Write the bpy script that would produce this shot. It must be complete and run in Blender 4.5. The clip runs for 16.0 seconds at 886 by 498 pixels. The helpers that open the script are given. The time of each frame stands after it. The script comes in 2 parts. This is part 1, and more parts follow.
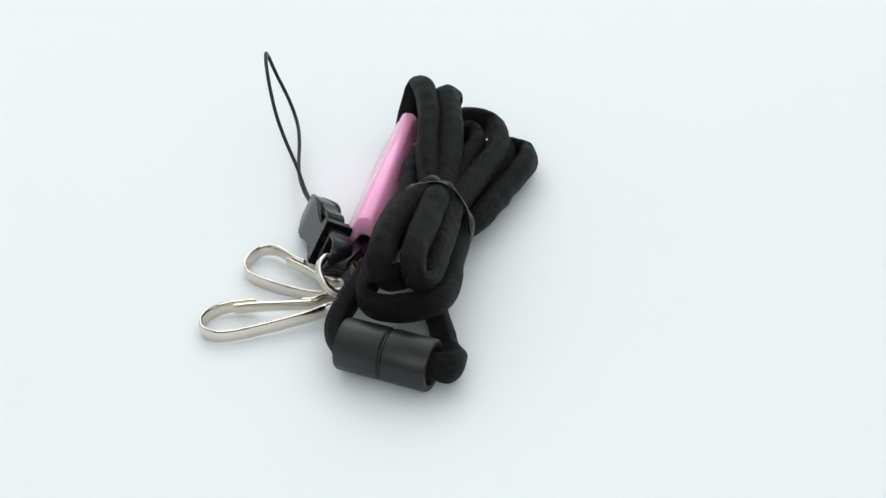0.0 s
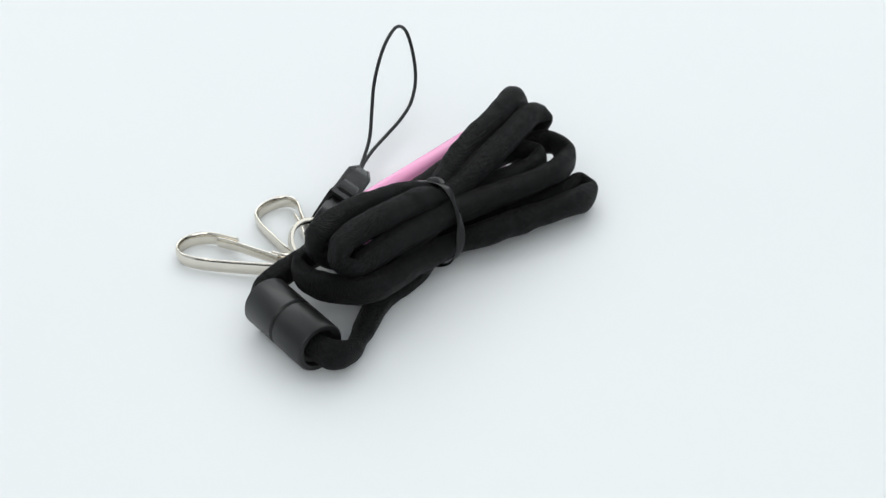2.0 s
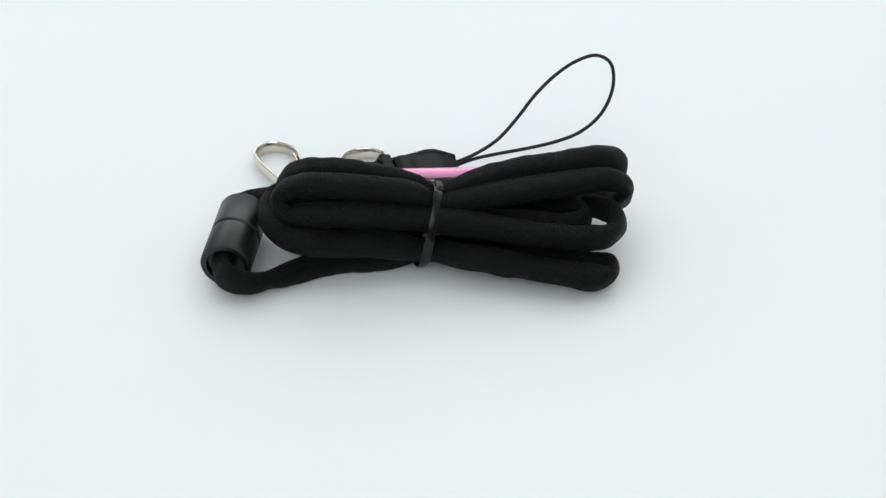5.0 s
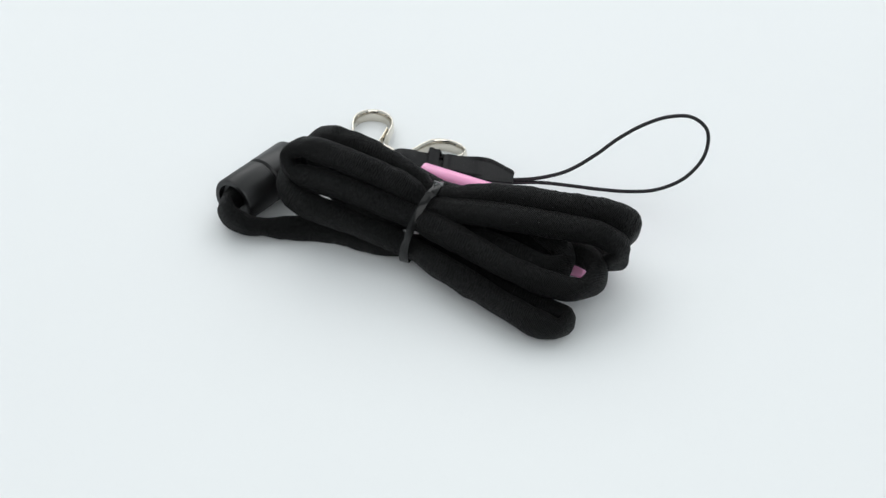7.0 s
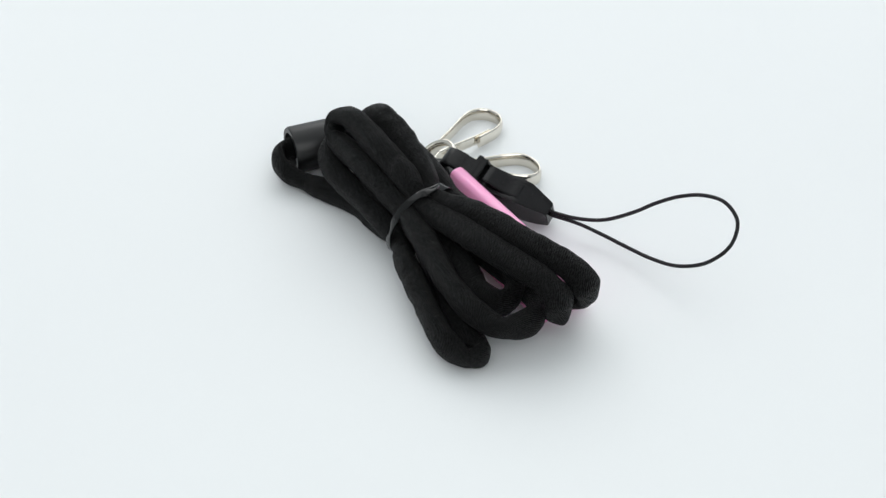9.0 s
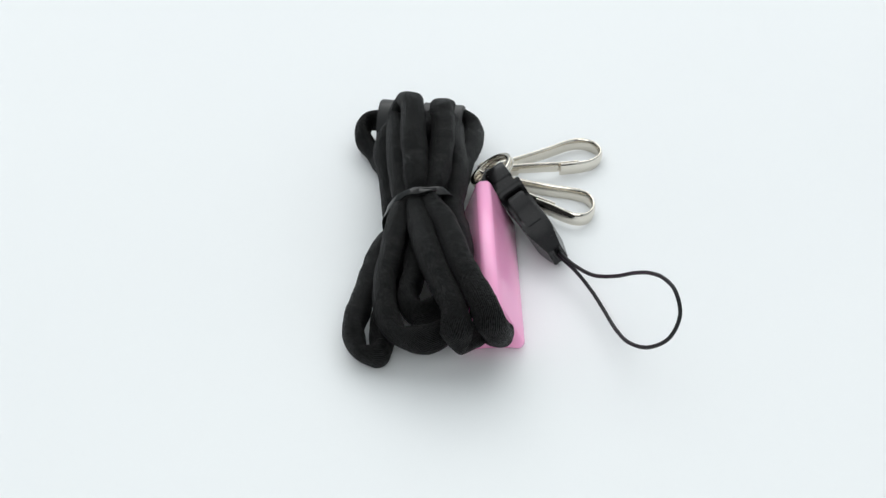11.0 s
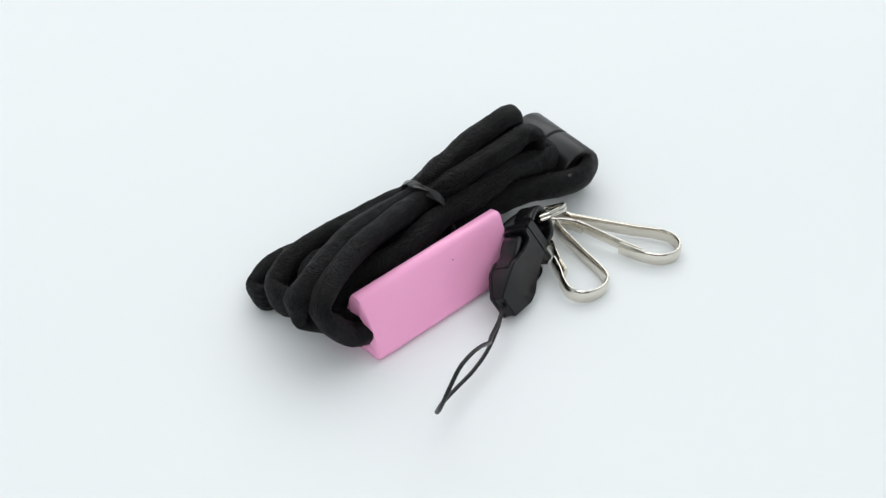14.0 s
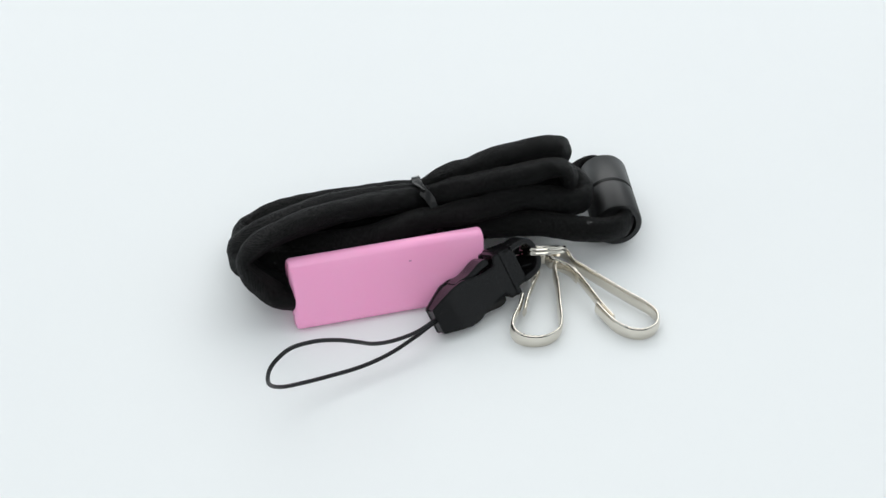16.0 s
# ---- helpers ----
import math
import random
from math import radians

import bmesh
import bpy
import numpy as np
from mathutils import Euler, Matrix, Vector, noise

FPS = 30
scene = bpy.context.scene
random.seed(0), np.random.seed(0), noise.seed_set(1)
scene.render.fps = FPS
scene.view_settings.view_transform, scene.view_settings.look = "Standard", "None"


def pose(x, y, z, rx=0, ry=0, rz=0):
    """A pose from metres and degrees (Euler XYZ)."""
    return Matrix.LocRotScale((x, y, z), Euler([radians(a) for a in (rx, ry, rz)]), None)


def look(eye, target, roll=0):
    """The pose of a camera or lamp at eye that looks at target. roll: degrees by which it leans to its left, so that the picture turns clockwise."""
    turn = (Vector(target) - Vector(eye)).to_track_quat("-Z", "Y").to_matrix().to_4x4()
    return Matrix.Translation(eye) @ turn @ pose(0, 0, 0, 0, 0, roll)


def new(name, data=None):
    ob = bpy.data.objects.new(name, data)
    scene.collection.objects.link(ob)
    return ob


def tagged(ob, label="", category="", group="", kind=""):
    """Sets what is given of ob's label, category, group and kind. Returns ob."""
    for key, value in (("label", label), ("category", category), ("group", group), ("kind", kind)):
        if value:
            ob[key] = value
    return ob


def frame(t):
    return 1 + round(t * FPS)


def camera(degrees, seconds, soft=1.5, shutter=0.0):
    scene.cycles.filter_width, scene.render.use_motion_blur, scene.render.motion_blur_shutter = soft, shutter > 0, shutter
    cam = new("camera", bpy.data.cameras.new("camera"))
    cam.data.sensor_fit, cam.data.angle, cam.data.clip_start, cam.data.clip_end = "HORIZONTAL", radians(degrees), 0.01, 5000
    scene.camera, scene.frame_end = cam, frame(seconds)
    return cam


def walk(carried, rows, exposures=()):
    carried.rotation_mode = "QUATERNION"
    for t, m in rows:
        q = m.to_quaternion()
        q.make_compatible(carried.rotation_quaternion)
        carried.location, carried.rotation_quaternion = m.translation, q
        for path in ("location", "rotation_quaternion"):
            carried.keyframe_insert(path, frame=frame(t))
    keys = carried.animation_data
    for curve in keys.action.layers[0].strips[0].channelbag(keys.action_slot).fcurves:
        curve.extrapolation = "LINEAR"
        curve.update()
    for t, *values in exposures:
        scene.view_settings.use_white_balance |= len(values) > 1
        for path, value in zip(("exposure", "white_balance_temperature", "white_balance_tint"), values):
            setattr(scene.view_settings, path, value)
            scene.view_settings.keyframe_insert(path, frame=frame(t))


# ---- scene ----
TURN = 15.128            # the turntable's speed, degrees a second, clockwise seen from above
cam = camera(25.5, 16.0, soft=1.4)
EYE = pose(0, -0.42, 0.3183, 52.96, 0, -0.52)
walk(cam, [(0, EYE), (16, EYE)], exposures=[(0, -0.05), (2, -0.06), (4, -0.07), (7, -0.095), (8, -0.09), (9, -0.075), (11.5, -0.05), (13.5, -0.05), (16, -0.07)])

# ---- light: a white tent with a big softbox on either side and one at the back, plus an added fill above the camera ----
world = bpy.data.worlds.new("tent")
scene.world = world
world.use_nodes = True
wn = world.node_tree.nodes["Background"]
wn.inputs["Color"].default_value = (0.87, 0.945, 0.98, 1)
wn.inputs["Strength"].default_value = 0.58


def area_lamp(name, eye, target, size, power, tint):
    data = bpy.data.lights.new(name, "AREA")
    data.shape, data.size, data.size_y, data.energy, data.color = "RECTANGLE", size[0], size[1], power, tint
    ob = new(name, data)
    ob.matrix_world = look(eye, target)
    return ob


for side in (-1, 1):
    area_lamp("area_lamp", (0.62 * side, 0.34, 1.12), (0, 0, 0), (1.1, 1.1), 2.85, (0.99, 1.0, 0.995))
area_lamp("area_lamp", (0, 1.25, 0.96), (0, 0, 0), (1.7, 0.9), 9.3, (0.99, 1.0, 0.995))
# unseen fill added in front, to brighten the pink sleeve and front shadows
area_lamp("area_lamp", (0, -1.2, 0.92), (0, 0, 0), (1.5, 0.9), 7.1, (0.99, 1.0, 0.995))


# ---- materials ----
def material(name, base, rough=0.5, metal=0.0):
    mat = bpy.data.materials.new(name)
    mat.use_nodes = True
    b = mat.node_tree.nodes["Principled BSDF"]
    b.inputs["Base Color"].default_value = (*base, 1)
    b.inputs["Roughness"].default_value = rough
    b.inputs["Metallic"].default_value = metal
    return mat, mat.node_tree, b


def link(tree, a, out, b, inp):
    tree.links.new(a.outputs[out], b.inputs[inp])


def ramp(tree, stops):
    r = tree.nodes.new("ShaderNodeValToRGB")
    while len(r.color_ramp.elements) < len(stops):
        r.color_ramp.elements.new(0.5)
    for e, (p, c) in zip(r.color_ramp.elements, stops):
        e.position, e.color = p, (*c, 1)
    return r


def noisy(tree, scale, detail=4.0, space="Object"):
    co = tree.nodes.new("ShaderNodeTexCoord")
    n = tree.nodes.new("ShaderNodeTexNoise")
    n.inputs["Scale"].default_value, n.inputs["Detail"].default_value = scale, detail
    link(tree, co, space, n, "Vector")
    return n


def speckled(name, base, other, rough, rough2, scale, fine, bump, metal=0.0, shine=0.5):
    """Colour and gloss that vary in large patches, with a fine relief."""
    mat, tree, b = material(name, base, rough, metal)
    b.inputs["Specular IOR Level"].default_value = shine
    big = noisy(tree, scale)
    r = ramp(tree, [(0.3, base), (0.7, other)])
    link(tree, big, "Fac", r, "Fac")
    link(tree, r, "Color", b, "Base Color")
    g = tree.nodes.new("ShaderNodeMapRange")
    g.inputs["To Min"].default_value, g.inputs["To Max"].default_value = rough, rough2
    small = noisy(tree, fine, 6)
    link(tree, small, "Fac", g, "Value")
    link(tree, g, "Result", b, "Roughness")
    bp = tree.nodes.new("ShaderNodeBump")
    bp.inputs["Strength"].default_value, bp.inputs["Distance"].default_value = bump, 0.0002
    link(tree, small, "Fac", bp, "Height")
    link(tree, bp, "Normal", b, "Normal")
    return mat


def knit():
    """Black knitted tube: fine ribs along and stitches across, by the tube's own lengths in millimetres."""
    mat, tree, b = material("black_knit", (0.004, 0.004, 0.004), 0.52)
    uv = tree.nodes.new("ShaderNodeTexCoord")
    w = tree.nodes.new("ShaderNodeTexWave")
    w.inputs["Scale"].default_value = 1.15
    w.inputs["Distortion"].default_value = 3.0
    w.inputs["Detail"].default_value = 2.0
    w.inputs["Detail Scale"].default_value = 1.2
    w.bands_direction = "DIAGONAL"
    link(tree, uv, "UV", w, "Vector")
    mp = tree.nodes.new("ShaderNodeMapping")
    mp.inputs["Scale"].default_value = (3.2, 1.0, 1)
    link(tree, uv, "UV", mp, "Vector")
    rows = tree.nodes.new("ShaderNodeTexNoise")
    rows.inputs["Scale"].default_value, rows.inputs["Detail"].default_value = 1.0, 5.0
    link(tree, mp, "Vector", rows, "Vector")
    mix = tree.nodes.new("ShaderNodeMath")
    mix.operation = "MULTIPLY_ADD"
    mix.inputs[1].default_value = 0.5
    link(tree, w, "Fac", mix, 0)
    link(tree, rows, "Fac", mix, 2)
    patch = noisy(tree, 60, 3)
    col = ramp(tree, [(0.3, (0.0018, 0.0018, 0.0019)), (0.75, (0.0040, 0.0040, 0.0042))])
    link(tree, patch, "Fac", col, "Fac")
    lint = noisy(tree, 900, 2)
    dots = ramp(tree, [(0.735, (0, 0, 0)), (0.765, (0.05, 0.05, 0.05))])
    link(tree, lint, "Fac", dots, "Fac")
    add = tree.nodes.new("ShaderNodeMixRGB")
    add.blend_type = "ADD"
    add.inputs["Fac"].default_value = 1
    link(tree, col, "Color", add, "Color1")
    link(tree, dots, "Color", add, "Color2")
    # yarn tone: the relief's own noise makes stitches lighter where raised, darker where low
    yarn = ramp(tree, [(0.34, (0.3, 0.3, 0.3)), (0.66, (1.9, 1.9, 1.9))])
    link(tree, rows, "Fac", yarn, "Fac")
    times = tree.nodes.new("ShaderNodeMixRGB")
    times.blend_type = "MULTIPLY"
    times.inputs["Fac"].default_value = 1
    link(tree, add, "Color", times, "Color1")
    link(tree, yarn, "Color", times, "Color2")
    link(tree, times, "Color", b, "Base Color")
    bp = tree.nodes.new("ShaderNodeBump")
    bp.inputs["Strength"].default_value, bp.inputs["Distance"].default_value = 1.0, 0.0007
    link(tree, mix, "Value", bp, "Height")
    link(tree, bp, "Normal", b, "Normal")
    b.inputs["Sheen Weight"].default_value = 0.006
    b.inputs["Sheen Roughness"].default_value = 0.4
    # the yarn's gloss sits on the raised ribs
    gloss = tree.nodes.new("ShaderNodeMapRange")
    gloss.inputs["From Min"].default_value, gloss.inputs["From Max"].default_value = 0.45, 1.0
    gloss.inputs["To Min"].default_value, gloss.inputs["To Max"].default_value = 0.03, 0.30
    link(tree, mix, "Value", gloss, "Value")
    link(tree, gloss, "Result", b, "Specular IOR Level")
    return mat


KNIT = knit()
PAPER = speckled("white_board", (0.80, 0.82, 0.83), (0.83, 0.85, 0.855), 0.55, 0.7, 3, 400, 0.05)
MATTE_BLACK = speckled("matte_black_plastic", (0.005, 0.005, 0.0053), (0.008, 0.008, 0.0083), 0.35, 0.43, 90, 2500, 0.05, shine=0.48)
GLOSS_BLACK = speckled("black_moulded_plastic", (0.004, 0.004, 0.0045), (0.007, 0.007, 0.0075), 0.22, 0.3, 90, 900, 0.015, shine=0.34)
TIE_BLACK = speckled("black_tie_plastic", (0.005, 0.005, 0.005), (0.008, 0.008, 0.008), 0.08, 0.18, 90, 900, 0.3, shine=0.28)
PINK = speckled("pink_plastic", (0.99, 0.41, 0.665), (0.99, 0.425, 0.68), 0.06, 0.11, 60, 700, 0.015, shine=0.42)
PINK.node_tree.nodes["Principled BSDF"].inputs["Subsurface Weight"].default_value = 0.12
PINK.node_tree.nodes["Principled BSDF"].inputs["Subsurface Radius"].default_value = (1.0, 0.5, 0.7)
PINK.node_tree.nodes["Principled BSDF"].inputs["Subsurface Scale"].default_value = 0.004
FLECK = speckled("dark_fleck", (0.50, 0.19, 0.33), (0.56, 0.22, 0.37), 0.3, 0.4, 900, 3000, 0.05)
LINT = speckled("pale_lint", (0.10, 0.10, 0.10), (0.16, 0.16, 0.16), 0.8, 0.9, 900, 3000, 0.2)
STEEL = speckled("nickel_plated_steel", (0.76, 0.72, 0.645), (0.69, 0.65, 0.58), 0.09, 0.15, 120, 1800, 0.012, 1.0)
PANEL_GREY = speckled("grey_panel_paint", (0.10, 0.10, 0.10), (0.13, 0.13, 0.13), 0.7, 0.9, 2, 60, 0.2)
WAXED = speckled("black_waxed_thread", (0.005, 0.005, 0.006), (0.009, 0.009, 0.011), 0.3, 0.5, 300, 3000, 0.5, shine=0.3)


# ---- building helpers (places in millimetres) ----
def thing(name, at, label, category, group=""):
    ob = new(name)
    ob.empty_display_size = 0.01
    ob.location = Vector(at) * 0.001
    ob["home"] = tuple(Vector(at) * 0.001)
    return tagged(ob, label, category, group)


def home(ob):
    while ob.parent:
        ob = ob.parent
    return Vector(ob["home"])


def part(name, bm, mat, parent, label="", smooth=True):
    """One mesh under a thing or a part; the bmesh is in millimetres of the whole plan."""
    bmesh.ops.recalc_face_normals(bm, faces=bm.faces)
    o = home(parent)
    for v in bm.verts:
        v.co = v.co * 0.001 - o
    me = bpy.data.meshes.new(name)
    for f in bm.faces:
        f.smooth = smooth
    bm.to_mesh(me)
    bm.free()
    me.set_sharp_from_angle(angle=radians(38))
    me.materials.append(mat)
    ob = new(name, me)
    ob.parent = parent
    if label:
        ob["label"] = label
    return ob


def glide(points, step=1.0, closed=False):
    """Even points along a centripetal curve through the given ones."""
    p = [np.array(q, float) for q in points]
    n = len(p)
    if closed:
        p = [p[-1]] + p + [p[0], p[1]]
    else:
        p = [2 * p[0] - p[1]] + p + [2 * p[-1] - p[-2]]
    out = []
    for i in range(1, len(p) - 2):
        a, b, c, d = p[i - 1:i + 3]
        t = [0.0]
        for u, v in ((a, b), (b, c), (c, d)):
            t.append(t[-1] + max(np.linalg.norm(v - u), 1e-6) ** 0.5)
        k = max(2, int(np.linalg.norm(c - b) / step))
        for s in np.linspace(t[1], t[2], k, endpoint=False):
            a1 = ((t[1] - s) * a + (s - t[0]) * b) / (t[1] - t[0])
            a2 = ((t[2] - s) * b + (s - t[1]) * c) / (t[2] - t[1])
            a3 = ((t[3] - s) * c + (s - t[2]) * d) / (t[3] - t[2])
            b1 = ((t[2] - s) * a1 + (s - t[0]) * a2) / (t[2] - t[0])
            b2 = ((t[3] - s) * a2 + (s - t[1]) * a3) / (t[3] - t[1])
            out.append(((t[2] - s) * b1 + (s - t[1]) * b2) / (t[2] - t[1]))
    if not closed:
        out.append(p[-2])
    return np.array(out)


def sweep(path, section, closed=False, up=None, round_ends=False, scale=None, twist=None):
    """A section (list of (a, b)) carried along a path. up: the way that b keeps to; without it the frame is carried along."""
    bm = bmesh.new()
    uv = bm.loops.layers.uv.new("UVMap")
    n, m = len(path), len(section)
    tan = np.gradient(path, axis=0)
    if closed:
        tan = np.roll(path, -1, 0) - np.roll(path, 1, 0)
    tan /= np.linalg.norm(tan, axis=1)[:, None]
    ref = np.array(up if up is not None else (0.0, 0.0, 1.0), float)
    rings, length, around = [], [0.0], [0.0]
    for i in range(1, n):
        length.append(length[-1] + float(np.linalg.norm(path[i] - path[i - 1])))
    for j in range(m):
        q, r = section[j], section[(j + 1) % m]
        around.append(around[-1] + math.hypot(r[0] - q[0], r[1] - q[1]))
    for i in range(n):
        b = ref - tan[i] * np.dot(ref, tan[i])
        if np.linalg.norm(b) < 1e-3:
            b = np.array((1.0, 0.0, 0.0)) - tan[i] * tan[i][0]
        b /= np.linalg.norm(b)
        if up is None:
            ref = b
        a = np.cross(tan[i], b)
        if twist is not None:
            w = radians(twist(i, n))
            a, b = a * math.cos(w) + b * math.sin(w), b * math.cos(w) - a * math.sin(w)
        k = 1.0 if scale is None else scale(i, n)
        rings.append([bm.verts.new(path[i] + (a * u + b * v) * k) for u, v in section])
    for i in range(n if closed else n - 1):
        i2 = (i + 1) % n
        for j in range(m):
            j2 = (j + 1) % m
            f = bm.faces.new((rings[i][j], rings[i][j2], rings[i2][j2], rings[i2][j]))
            l2 = length[i2] if i2 else length[-1] + 1
            for lp, co in zip(f.loops, ((length[i], around[j]), (length[i], around[j + 1]), (l2, around[j + 1]), (l2, around[j]))):
                lp[uv].uv = co
    if not closed:
        for ring, way, tip in ((rings[0], -1, 0), (rings[-1], 1, n - 1)):
            if round_ends:
                c = path[tip] + tan[tip] * way * 1.2
                top = bm.verts.new(c)
                for j in range(m):
                    bm.faces.new((ring[j], ring[(j + 1) % m], top))
            else:
                bm.faces.new(ring)
    return bm


def circle(ra, rb=None, n=20):
    rb = ra if rb is None else rb
    return [(ra * math.cos(2 * math.pi * k / n), rb * math.sin(2 * math.pi * k / n)) for k in range(n)]


def slab(w, t, r=0.2):
    """A flat band's section: t thick, w wide, with eased edges."""
    out = []
    for sx, sy, a0 in ((1, 1, 0), (-1, 1, 90), (-1, -1, 180), (1, -1, 270)):
        for da in (0, 45, 90):
            an = radians(a0 + da)
            out.append((sx * (t / 2 - r) + r * math.cos(an), sy * (w / 2 - r) + r * math.sin(an)))
    return out


def domed(w, t, bulge):
    """A rolled strip's section: t thick at the edges, w wide, both faces slightly domed."""
    side = [(t / 2 + bulge * (1 - (2 * k / 6 - 1) ** 2), w / 2 * (2 * k / 6 - 1) * 0.94) for k in range(7)]
    return side + [(t * 0.2, w / 2), (-t * 0.2, w / 2)] + [(-a, -b) for a, b in side] + [(-t * 0.2, -w / 2), (t * 0.2, -w / 2)]


# ---- the setting ----
def build_setting():
    bm = bmesh.new()
    bmesh.ops.create_circle(bm, cap_ends=True, radius=6000, segments=96)
    for v in bm.verts:
        v.co.z = 0.0
    me = bpy.data.meshes.new("ground")
    for v in bm.verts:
        v.co *= 0.001
    bm.to_mesh(me)
    bm.free()
    me.materials.append(PAPER)
    ob = new("ground", me)
    tagged(ob, "seamless white photo board under the lanyard", "backdrop", kind="structure")
    # unseen panel added behind the camera, so the steel mirrors a dim room
    bm = bmesh.new()
    bmesh.ops.create_cube(bm, size=1, matrix=Matrix.Translation((0, -1.85, 0.45)) @ Matrix.Diagonal((3.2, 0.1, 0.90, 1)))
    me = bpy.data.meshes.new("reflection_panel")
    bm.to_mesh(me)
    bm.free()
    me.materials.append(PANEL_GREY)
    tagged(new("reflection_panel", me), "unseen dim grey panel added behind the camera for dark reflections", "wall", kind="structure")


build_setting()

LENGTHWAYS = Vector((0.13, 0.99, 0))      # the bundle's long way at the tie
TIE_AT = Vector((1.5, -0.5, 0))


# ---- the lanyard ----
PINCH = Vector((5.4, -44.5, 3.9))         # where the cord kinks before it enters the connector


def cord(points, parent, name="cord", label=""):
    """A soft knitted tube: flat where it folds, narrower under the tie, with small puckers."""
    path = glide(points, 0.8)
    tan = np.gradient(path, axis=0)
    step = np.linalg.norm(tan, axis=1)
    tan /= step[:, None]
    bend = np.gradient(tan, axis=0) / step[:, None]
    for _ in range(3):
        bend[1:-1] = (bend[:-2] + bend[1:-1] + bend[2:]) / 3
    m = 28
    bm = sweep(path, circle(3.65, 3.15, m))
    bm.verts.ensure_lookup_table()
    for i, p in enumerate(path):
        k = float(np.linalg.norm(bend[i]))
        fold = min(1.0, k / 0.22)
        n = Vector(bend[i]) / k if k > 1e-4 else Vector((0, 0, 1))
        c = Vector(p)
        along = (c - TIE_AT).dot(LENGTHWAYS)
        near_tie = math.exp(-(along / 9.0) ** 2)
        tight = 0.98 - 0.14 * math.exp(-(along / 4.0) ** 2) + 0.07 * noise.noise(c * 0.1) - 0.26 * math.exp(-((c - PINCH).length / 4.0) ** 2)
        for j in range(m):
            v = bm.verts[i * m + j]
            o = v.co - c
            h = n * o.dot(n)
            o = (o - h) * (1 + 0.13 * fold) + h * (1 - 0.36 * fold)
            # puckers: deeper on the inside of a fold; creases that run along the tube, strongest by the tie
            inside = max(0.0, o.normalized().dot(n)) * fold
            an = 2 * math.pi * j / m
            crease = noise.noise(Vector((i * 0.04, 1.35 * math.cos(an), 1.35 * math.sin(an) + points[0][0])))
            ripple = 0.08 * noise.noise(v.co * 0.24) + 0.035 * noise.noise(v.co * 0.8) + 0.24 * inside * noise.noise(v.co * 0.5)
            v.co = c + o * tight * (1 + ripple + (0.10 + 0.06 * near_tie) * crease)
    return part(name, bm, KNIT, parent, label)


lanyard = thing("lanyard", (0, 0, 0), "black knitted tube lanyard folded and bundled on a white board", "lanyard")
# strand by strand: into the sleeve, round the far end, through the tie, round the near end and back
STRAND_A = [(-9.2, 36.2, 4.5), (-8.3, 42, 5.6), (-6.1, 47.3, 7.8), (-4.4, 52.4, 13.4), (-2.2, 54.2, 18.2), (-1.1, 49, 21.6), (0.3, 33.7, 22.7),
            (0, 17.4, 21.7), (0, 2.2, 19.3), (-4.2, -5.9, 21.6), (-7.1, -14.5, 22.9), (-9.9, -23.2, 24.1), (-11.1, -30.2, 24.6), (-12.2, -33.6, 24.2),
            (-12.4, -35.8, 19.8), (-7.4, -31.4, 16.6), (3, -19, 13.7), (3.4, -1.5, 13.2)]
STRAND_H = [(3.4, -1.5, 13.2), (9.2, 22.5, 12.6), (13.6, 33.5, 12.3), (12.5, 39.2, 12.3), (6.2, 38, 12.7), (-3.6, 22, 14.9), (-5.7, 5.2, 16.2),
            (-10.3, -9.6, 17.8), (-12.2, -21.4, 18.8), (-14.7, -31, 16.2), (-16.1, -37.6, 14.4), (-11.7, -40.9, 14.1), (-3.5, -41, 14.4),
            (3, -37.2, 14), (5, -30.2, 12.8), (6.2, -18.7, 10.9), (9.5, -1, 8)]
STRAND_D = [(9.5, -1, 8), (15, 6.9, 8.3), (18.1, 13.8, 7.5), (21.7, 21, 7.1), (25.3, 28.2, 6.8), (28.2, 35.6, 5.9), (27, 41.4, 3.9), (23.2, 43.2, 4.4),
            (20.8, 35.5, 5.2), (15, 21.5, 6), (3.1, 0.3, 4.3), (3.9, -12.9, 3.5), (1.6, -27.4, 3.5), (4.1, -40.7, 3.5), (6, -47.6, 4.1),
            (6.6, -53, 5.7), (4.2, -56.2, 7.2), (-1.2, -55.2, 7.4)]
STRAND_B = [(-5, 37.3, 7.6), (-4, 43, 8.2), (0.6, 47.4, 8.6), (5.6, 50.8, 11.2), (5.9, 52.8, 16.8), (5.4, 47.2, 19.4), (6.4, 33.7, 20.7),
            (6, 19.8, 20.5), (3.6, 1.5, 18.7), (1.8, -6.2, 22.5), (0.4, -12.8, 23.4), (-0.9, -20.7, 25), (-3, -30.1, 25.8), (-3.9, -36, 25.5),
            (-3.4, -39.2, 22.6), (-0.8, -37.6, 19.6), (3, -22, 19.3), (6.9, -1.6, 16.5)]
STRAND_C = [(6.9, -1.6, 16.5), (13.2, 15, 14.8), (18.2, 27, 13.8), (20, 38.5, 12.1), (18, 45.4, 10.8), (12.2, 48.6, 11.4), (6.4, 45.8, 11),
            (2, 38, 10.6), (-3.6, 1.9, 10), (-11.4, -13.2, 12.2), (-15.9, -24, 11.8), (-19.9, -31.8, 10.5), (-22.7, -38.6, 9), (-23.6, -44.6, 8.4),
            (-22.2, -48.1, 8.2), (-16.3, -50.1, 8)]
cord(STRAND_A + STRAND_H[1:] + STRAND_D[1:], lanyard)
cord(STRAND_B + STRAND_C[1:], lanyard)


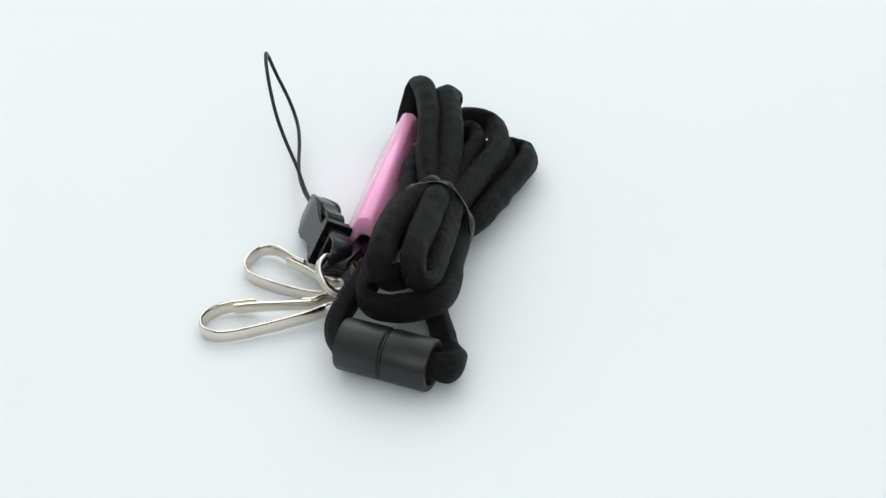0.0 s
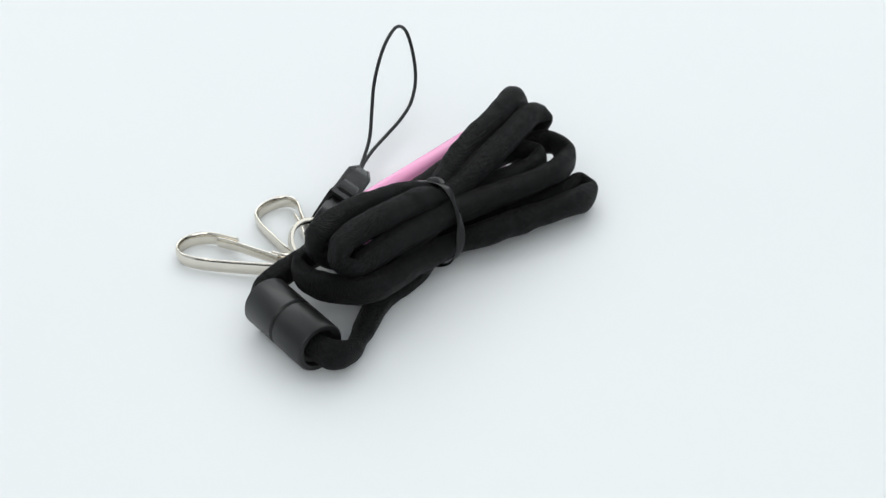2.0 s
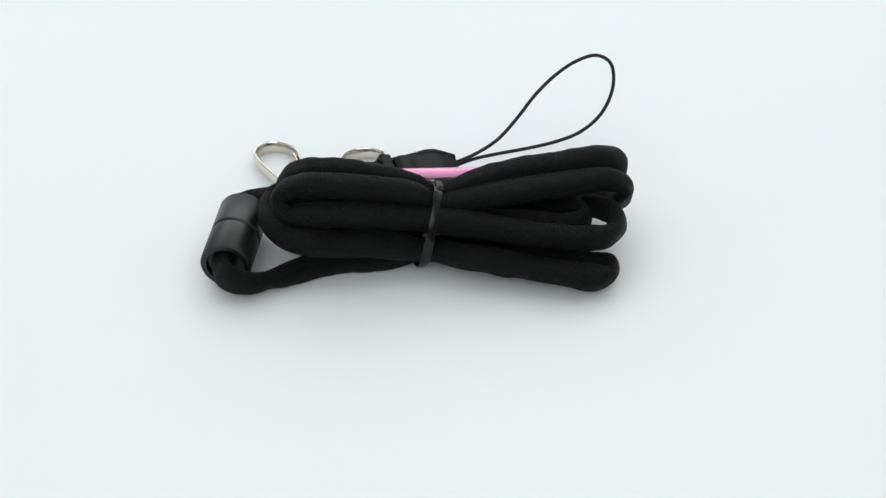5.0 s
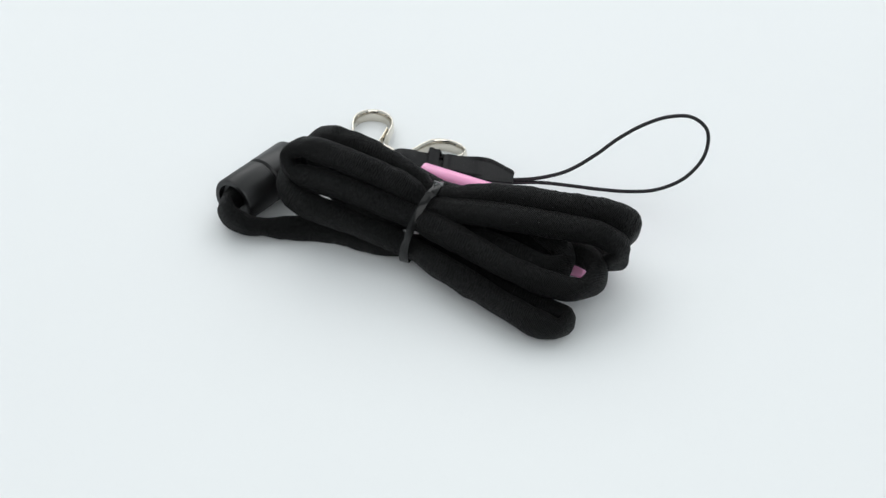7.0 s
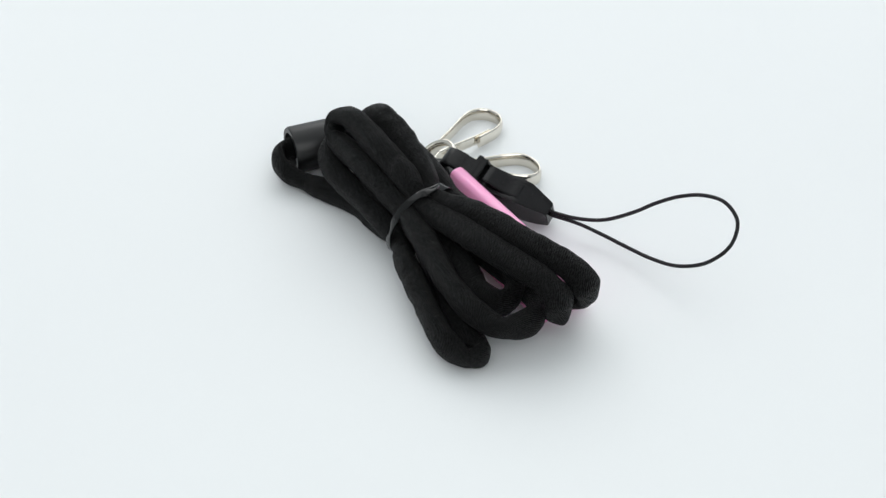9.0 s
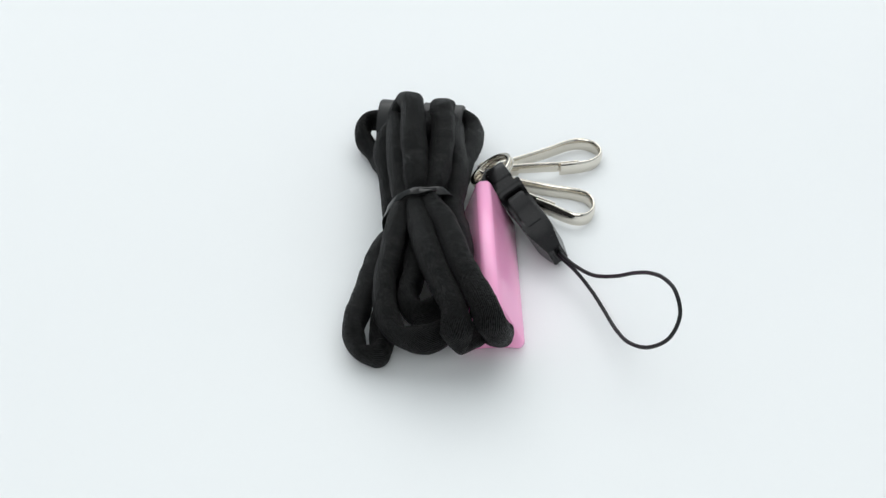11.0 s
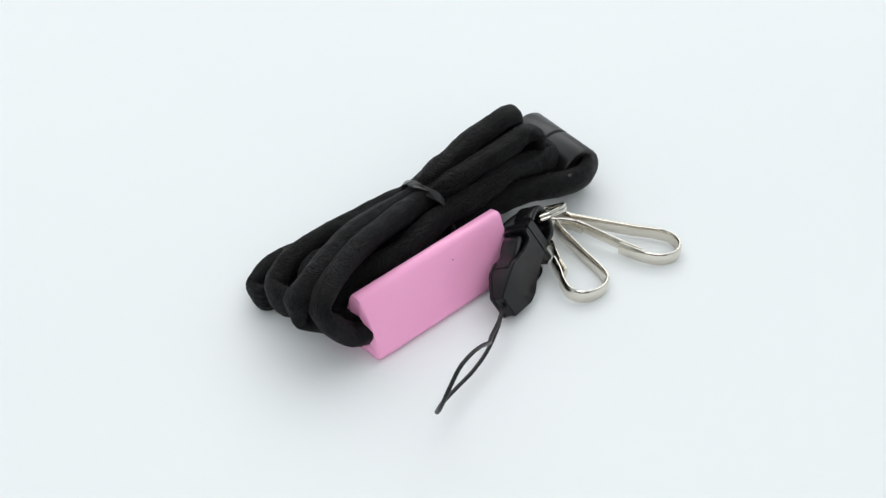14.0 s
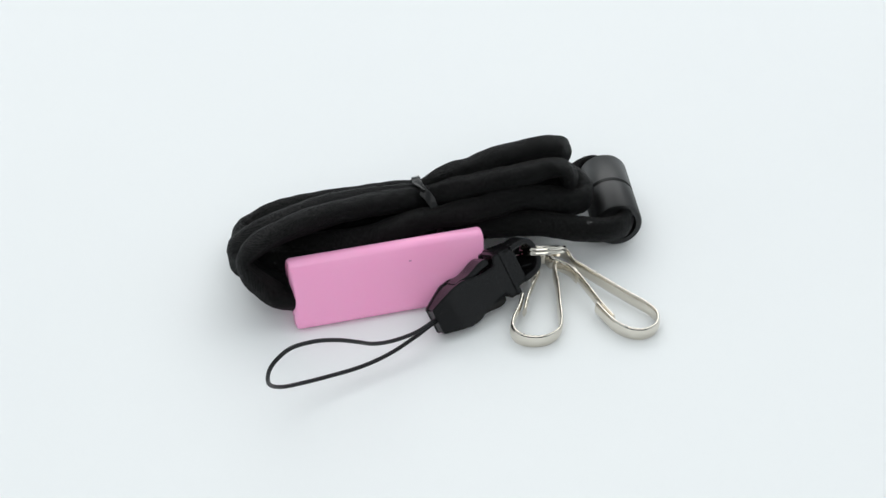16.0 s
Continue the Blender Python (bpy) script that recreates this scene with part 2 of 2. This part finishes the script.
# a bit of pale lint caught on the cord by the connector
FLUFF = [(-22.6, -36.5, 12.75), (-23.0, -36.1, 12.85), (-23.5, -36.3, 12.7), (-23.4, -35.8, 12.75), (-22.9, -35.5, 12.9), (-23.3, -35.1, 12.8), (-23.8, -35.3, 12.55)]
part("lint", sweep(glide(FLUFF, 0.15), circle(0.1, n=6)), LINT, lanyard, "pale curl of lint on the cord")


def build_connector():
    a, b = Vector((-21.6, -45.9, 7.1)), Vector((1.1, -55.2, 7.1))
    way = (b - a).normalized()
    mid = (a + b) / 2
    ra = 6.7
    for s, name in ((-1, "connector_half"), (1, "connector_half")):
        # a sleeve turned in profile: (along, radius)
        prof = [(0.25, 0), (0.25, ra - 0.5), (0.7, ra), (11.6, ra), (12.1, ra - 0.35), (12.1, ra - 1.6), (10.5, ra - 1.9), (9.5, 0)]
        bm = bmesh.new()
        side = way.cross(Vector((0, 0, 1))).normalized()
        up = side.cross(way)
        rings = []
        n = 40
        for x, r in prof:
            c = mid + way * s * x
            if r == 0:
                rings.append([bm.verts.new(c)])
            else:
                rings.append([bm.verts.new(c + (side * math.cos(2 * math.pi * k / n) + up * math.sin(2 * math.pi * k / n)) * r) for k in range(n)])
        for q, r in zip(rings, rings[1:]):
            for k in range(n):
                k2 = (k + 1) % n
                if len(q) == 1:
                    bm.faces.new((q[0], r[k], r[k2]))
                elif len(r) == 1:
                    bm.faces.new((q[k], q[k2], r[0]))
                else:
                    bm.faces.new((q[k], q[k2], r[k2], r[k]))
        part(name, bm, MATTE_BLACK, connector)


# the core shows as a dark line between the two halves
connector = part("connector", sweep(np.array([(-10.8, -50.35, 7.1), (-10.25, -50.55, 7.1), (-9.7, -50.8, 7.1)]), circle(6.1, n=32)), MATTE_BLACK, lanyard, "matte black breakaway connector")
build_connector()


# ---- pink holder ----
def build_holder():
    base, outer, inner = Vector((-5.0, 43.8, 20.6)), Vector((-14.7, 45.6, 0.3)), Vector((2.2, 42.4, 0.3))
    run = Vector((-0.222, -0.975, 0)) * 51.8
    c3 = [base, outer, inner]

    def outline(shrink, radius0, n=5, m=6):
        """The rounded triangle at the near end, and how far each point lies towards the middle of its side."""
        tri, bow = [], []
        for i in range(3):
            radius = radius0 * (1.5 if i == 0 else 1.0)
            p, q, s = c3[i], c3[(i + 1) % 3], c3[i - 1]
            d1, d2 = (q - p).normalized(), (s - p).normalized()
            bis = (d1 + d2).normalized()
            half = d1.angle(d2) / 2
            tip = p + bis * shrink / math.sin(half)
            reach = radius / math.tan(half)
            centre = tip + bis * radius / math.sin(half)
            u, v = tip + d2 * reach - centre, tip + d1 * reach - centre
            for k in range(n + 1):
                f = k / n
                tri.append(centre + (u * (1 - f) + v * f).normalized() * radius)
        out = []
        for k, p in enumerate(tri):
            out.append(p)
            bow.append(0.0)
            if k % (n + 1) == n:
                q = tri[(k + 1) % len(tri)]
                for j in range(1, m):
                    out.append(p.lerp(q, j / m))
                    bow.append(1 - (2 * j / m - 1) ** 2)
        return out, bow

    bm = bmesh.new()
    levels = [(0, 1.5, 0.018), (0.25, 1.4, 0.005), (0.8, 1.3, 0.0), (2.3, 1.2, 0.002), (2.7, 1.2, 0.012), (2.7, 1.2, 0.988), (2.3, 1.2, 0.998), (0.8, 1.3, 1.0), (0.25, 1.4, 0.995), (0, 1.5, 0.982)]
    rings = []
    for shrink, radius, f in levels:
        pts, bow = outline(shrink, radius)
        rings.append([bm.verts.new(p + run * f + run.normalized() * b * (0.6 if f < 0.5 else -0.5)) for p, b in zip(pts, bow)])
    m = len(rings[0])
    for i in range(len(rings)):
        q, r = rings[i], rings[(i + 1) % len(rings)]
        for k in range(m):
            bm.faces.new((q[k], q[(k + 1) % m], r[(k + 1) % m], r[k]))
    holder = part("holder", bm, PINK, lanyard, "glossy pink plastic three-sided sleeve")
    # a tiny dark fleck in the broad outer face
    down = (outer - base).normalized()
    along = run.normalized()
    out = along.cross(down).normalized()
    if out.x > 0:
        out = -out
    at = base + run * 0.609 + (outer - base) * 0.380 + out * 0.04
    fleck = bmesh.new()
    rim = [fleck.verts.new(at + along * 0.4 * math.cos(a) + down * 0.18 * math.sin(a)) for a in np.linspace(0, 2 * math.pi, 9)[:-1]]
    top = fleck.verts.new(at + out * 0.05)
    for k in range(8):
        fleck.faces.new((rim[k], rim[(k + 1) % 8], top))
    part("fleck", fleck, FLECK, holder, "tiny dark fleck in the pink plastic")


build_holder()
# the short tab that joins the sleeve to the ring
TAB = [(-15.5, 4, 7), (-18.2, -7, 8.4), (-20, -13, 10), (-22.4, -17.6, 10.6), (-24.2, -18.4, 8.4), (-22.4, -13.5, 6.4), (-19, -6, 5.4), (-17, 2, 5)]
part("tab", sweep(glide(TAB, 0.8), slab(4.2, 1.5, 0.4), up=(0.9, -0.3, 0.2)), GLOSS_BLACK, lanyard, "glossy black tab through the ring")


# ---- cable tie ----
tie = thing("cable_tie", TIE_AT, "black plastic tie tight round the folded cords", "cable tie")


def build_tie():
    ring = [(-4.4, 1.6, 20.6), (0.8, 2.4, 22.1), (5.0, 1.2, 22.0), (8.8, -0.8, 18.4), (11.2, -2.6, 12.4), (10.8, -3.9, 6.0), (7.2, -4.3, 1.6), (0, -3.6, 1.0),
            (-5.4, -1.6, 4.6), (-7.7, 0.4, 10.4), (-7.4, 1.3, 16.8)]
    part("strap", sweep(glide(ring, 0.7, closed=True), slab(2.5, 0.5, 0.18), closed=True, up=tuple(LENGTHWAYS), scale=lambda i, n: 0.95 + 0.16 * math.sin(2 * math.pi * 3 * i / n + 0.5),
                        twist=lambda i, n: 16 * math.sin(2 * math.pi * 2 * i / n) + 9 * math.sin(2 * math.pi * 5 * i / n) + 5 * math.sin(2 * math.pi * 11 * i / n)), TIE_BLACK, tie)
    knot = [(-1.2, 1.7, 22.0), (0.4, 2.5, 22.6), (1.8, 2.7, 22.6), (3.0, 2.2, 22.3)]
    part("knot", sweep(glide(knot, 0.4), slab(1.9, 0.8, 0.25), up=(-0.3, 0.9, 0.2), twist=lambda i, n: 40 * i / n - 20), TIE_BLACK, tie)


build_tie()

# ---- ring ----
RING_AT = Vector((-23.3, -20.9, 8.7))
ring_thing = thing("split_ring", RING_AT, "nickel split ring joining the tab, clips and buckle", "key ring")


def build_ring():
    n = Vector((0.55, -0.25, 0.80)).normalized()
    a = n.cross(Vector((0, 0, 1))).normalized()
    b = n.cross(a)
    pts = []
    for k in range(181):
        an = 2 * math.pi * 2.5 * k / 180 + 0.6
        pts.append(RING_AT + (a * math.cos(an) + b * math.sin(an)) * 6.0 + n * (2.5 * (k / 180 - 0.5)))
    part("coil", sweep(np.array([list(p) for p in pts]), slab(0.95, 1.3, 0.25), up=tuple(n)), STEEL, ring_thing)


build_ring()


# ---- snap hooks ----
def build_hook(bow, arm, tip_height, slope, lean, label):
    """A sprung strip on its edge: the bow from its open end round the tip and the eye, then the arm back inside the open end."""
    far = min(q[0] for q in bow)

    def at(q):
        return (q[0], q[1], tip_height + (q[0] - far) * slope - (q[2] if len(q) > 2 else 0))

    ob = thing("snap_hook", at(bow[len(bow) // 2]), label, "snap hook", "snap hooks on the ring")
    up = Matrix.Rotation(radians(lean), 3, "X") @ Vector((-slope, 0, 1)).normalized()
    part("bow", sweep(glide([at(q) for q in bow], 0.4), domed(3.9, 0.5, 0.36), up=tuple(up)), STEEL, ob)
    part("spring_arm", sweep(glide([at(q) for q in arm], 0.5), domed(3.2, 0.4, 0.34), up=tuple(up)), STEEL, ob)
    return ob


build_hook([(-44.4, -25.2), (-49, -25.4), (-53, -26.0), (-56.4, -28.0), (-58.2, -31.4), (-57.4, -35.0), (-54.2, -37.2), (-50.4, -37.1, 0.2), (-44, -35.1, 0.7), (-36, -32.4, 0.9),
            (-29, -30.0, 0.9), (-26.4, -28.9, 0.7), (-23.9, -28.9), (-21.6, -28.0), (-20.6, -25.8), (-21.6, -23.6), (-24.0, -23.3), (-26.2, -24.8), (-29.3, -26.3), (-32.5, -26.5)],
           [(-30.2, -27.1), (-38, -26.8), (-45, -26.5), (-50.1, -26.7)], 1.85, 0.082, 0, "long nickel spring snap hook lying on the white board")
build_hook([(-32.6, -9.9), (-36.0, -6.9), (-39.0, -3.6), (-41.8, -1.7), (-44.8, -1.8), (-47.4, -4.4), (-48.5, -8.2), (-47.6, -11.8), (-44.6, -14.4, 0.4), (-38, -17.9, 1.0), (-31.5, -21.2, 1.2),
            (-27.6, -22.8, 0.8), (-25.0, -24.0), (-22.5, -23.4), (-21.6, -21.2), (-22.6, -19.2), (-24.8, -18.4), (-26.8, -17.2), (-28.4, -15.6)],
           [(-26.4, -18.4), (-29.6, -15.0), (-33.2, -11.3), (-37.4, -7.8)], 1.9, 0.107, 4, "nickel spring snap hook lying beside the buckle")

# ---- quick-release buckle with its thread loop ----
END, START = Vector((-31.4, 14.5, 4.7)), Vector((-23.82, -16.81, 10.2))
buckle = thing("release_buckle", (-28, 0, 7), "small black side-release buckle with a thin phone loop", "buckle")
BU = (END - START).normalized()
BN = (Vector((-0.85, -0.2, 0.48)) - BU * Vector((-0.85, -0.2, 0.48)).dot(BU)).normalized()
BW = BN.cross(BU)


def prisms(bodies, name, mat, label="", bevel=0.45, parent=None, loop=None):
    """Several bodies joined into one part; each is stations of (along, half width, half thickness, across, off the face)."""
    bm = bmesh.new()
    for stations in bodies:
        rings = []
        one = bmesh.new()
        for s, hw, ht, off, rise in stations:
            c = START + BU * s + BW * off + BN * rise
            rings.append([one.verts.new(c + BW * hw * i + BN * ht * j) for i, j in ((1, 1), (-1, 1), (-1, -1), (1, -1))])
        for q, r in zip(rings, rings[1:]):
            for k in range(4):
                one.faces.new((q[k], q[(k + 1) % 4], r[(k + 1) % 4], r[k]))
        one.faces.new(rings[0])
        one.faces.new(rings[-1])
        bmesh.ops.bevel(one, geom=one.edges[:], offset=bevel, segments=2, affect="EDGES")
        tmp = bpy.data.meshes.new("joined")
        one.to_mesh(tmp)
        one.free()
        bm.from_mesh(tmp)
        bpy.data.meshes.remove(tmp)
    if loop:
        bow = sweep(glide([tuple(START + BU * u + BW * w) for u, w in loop], 0.6), slab(5.6, 1.7, 0.45), up=tuple(BN))
        tmp = bpy.data.meshes.new("joined")
        bow.to_mesh(tmp)
        bow.free()
        bm.from_mesh(tmp)
        bpy.data.meshes.remove(tmp)
    return part(name, bm, mat, parent or buckle, label)


def face(k):
    """One broad face of the socket: square by the mouth, cut in at the side windows, tapered and sloping at the far end."""
    return [(9.4, 6.3, 0.6, 0, 3.0 * k), (12.2, 6.3, 0.6, 0, 3.0 * k), (12.8, 3.9, 0.6, 0, 3.0 * k), (16.4, 4.1, 0.6, 0, 3.0 * k), (20.2, 4.9, 0.6, 0, 3.0 * k),
            (23.0, 5.9, 0.6, 0, 3.0 * k), (26.2, 5.8, 0.6, 0, 3.0 * k), (29.4, 4.9, 0.6, 0, 2.3 * k), (33.4, 3.6, 0.6, 0, 1.4 * k)]


prisms([[(10.2, 2.9, 2.5, 0, 0), (22, 2.9, 2.5, 0, 0), (31.0, 2.9, 1.7, 0, 0)],
        face(1), face(-1),
        [(10.0, 6.4, 3.0, 0, 0), (11.9, 6.4, 3.0, 0, 0)],
        [(22.6, 5.5, 2.7, 0, 0), (26.2, 5.5, 2.7, 0, 0), (29.4, 4.7, 2.1, 0, 0), (33.3, 3.4, 1.2, 0, 0)]], "socket", GLOSS_BLACK, bevel=0.28)
# the raised lip round the mouth, as four bars
prisms([[(8.9, 0.55, 3.75, 5.95, 0), (10.4, 0.55, 3.75, 5.95, 0)], [(8.9, 0.55, 3.75, -5.95, 0), (10.4, 0.55, 3.75, -5.95, 0)],
        [(8.9, 6.4, 0.5, 0, 3.3), (10.4, 6.4, 0.5, 0, 3.3)], [(8.9, 6.4, 0.5, 0, -3.3), (10.4, 6.4, 0.5, 0, -3.3)]], "mouth_lip", GLOSS_BLACK, bevel=0.2)
plug = prisms([[(5.2, 5.2, 2.6, 0, 0), (9.6, 5.2, 2.6, 0, 0)]], "plug", GLOSS_BLACK, bevel=0.45,
              loop=[(5.8, 4.5), (3.4, 4.5), (1.4, 4.2), (-0.1, 2.8), (-0.6, 0), (-0.1, -2.8), (1.4, -4.2), (3.4, -4.5), (5.8, -4.5)])
for side in (1, -1):
    # a press lever: its free end stands out by the mouth, dips, and meets the shoulder of the socket
    prisms([[(13.1, 0.75, 2.35, 5.3 * side, 0), (13.9, 0.95, 2.45, 5.7 * side, 0), (15.8, 0.95, 2.5, 5.8 * side, 0), (18.2, 0.9, 2.5, 5.2 * side, 0), (20.6, 0.85, 2.45, 4.8 * side, 0),
             (22.4, 0.9, 2.4, 5.0 * side, 0), (24.6, 0.8, 2.3, 4.9 * side, 0)]],
           "prong", GLOSS_BLACK, bevel=0.3, parent=plug)

LOOP = [(-30.9, 11.5, 5.3), (-32, 15.6, 5.4), (-34, 21.6, 5.6), (-36.6, 29.6, 7.8), (-40.2, 37, 12.4), (-42.6, 42.2, 16.8), (-44.5, 48.6, 21.3),
        (-45.8, 55.4, 24.4), (-46.4, 61.8, 25), (-46.2, 66.2, 21.6), (-44, 66.4, 15), (-40.4, 62, 9), (-37.8, 54.8, 5.4), (-37, 47.4, 3.9),
        (-36.8, 39, 3.2), (-36.1, 31, 3.4), (-34.2, 22.4, 4.2), (-31.8, 15.6, 4.5), (-30.7, 11.5, 4.6)]
part("phone_loop", sweep(glide(LOOP, 0.7), circle(0.52, n=12)), WAXED, buckle, "thin black waxed thread loop")


# ---- all of it turns with the table ----
def motions():
    for ob in list(scene.objects):
        if "home" in ob.keys():
            at = Matrix.Translation(Vector(ob["home"]))
            walk(ob, [(k * 0.25, pose(0, 0, 0, 0, 0, -TURN * k * 0.25) @ at) for k in range(65)])


motions()
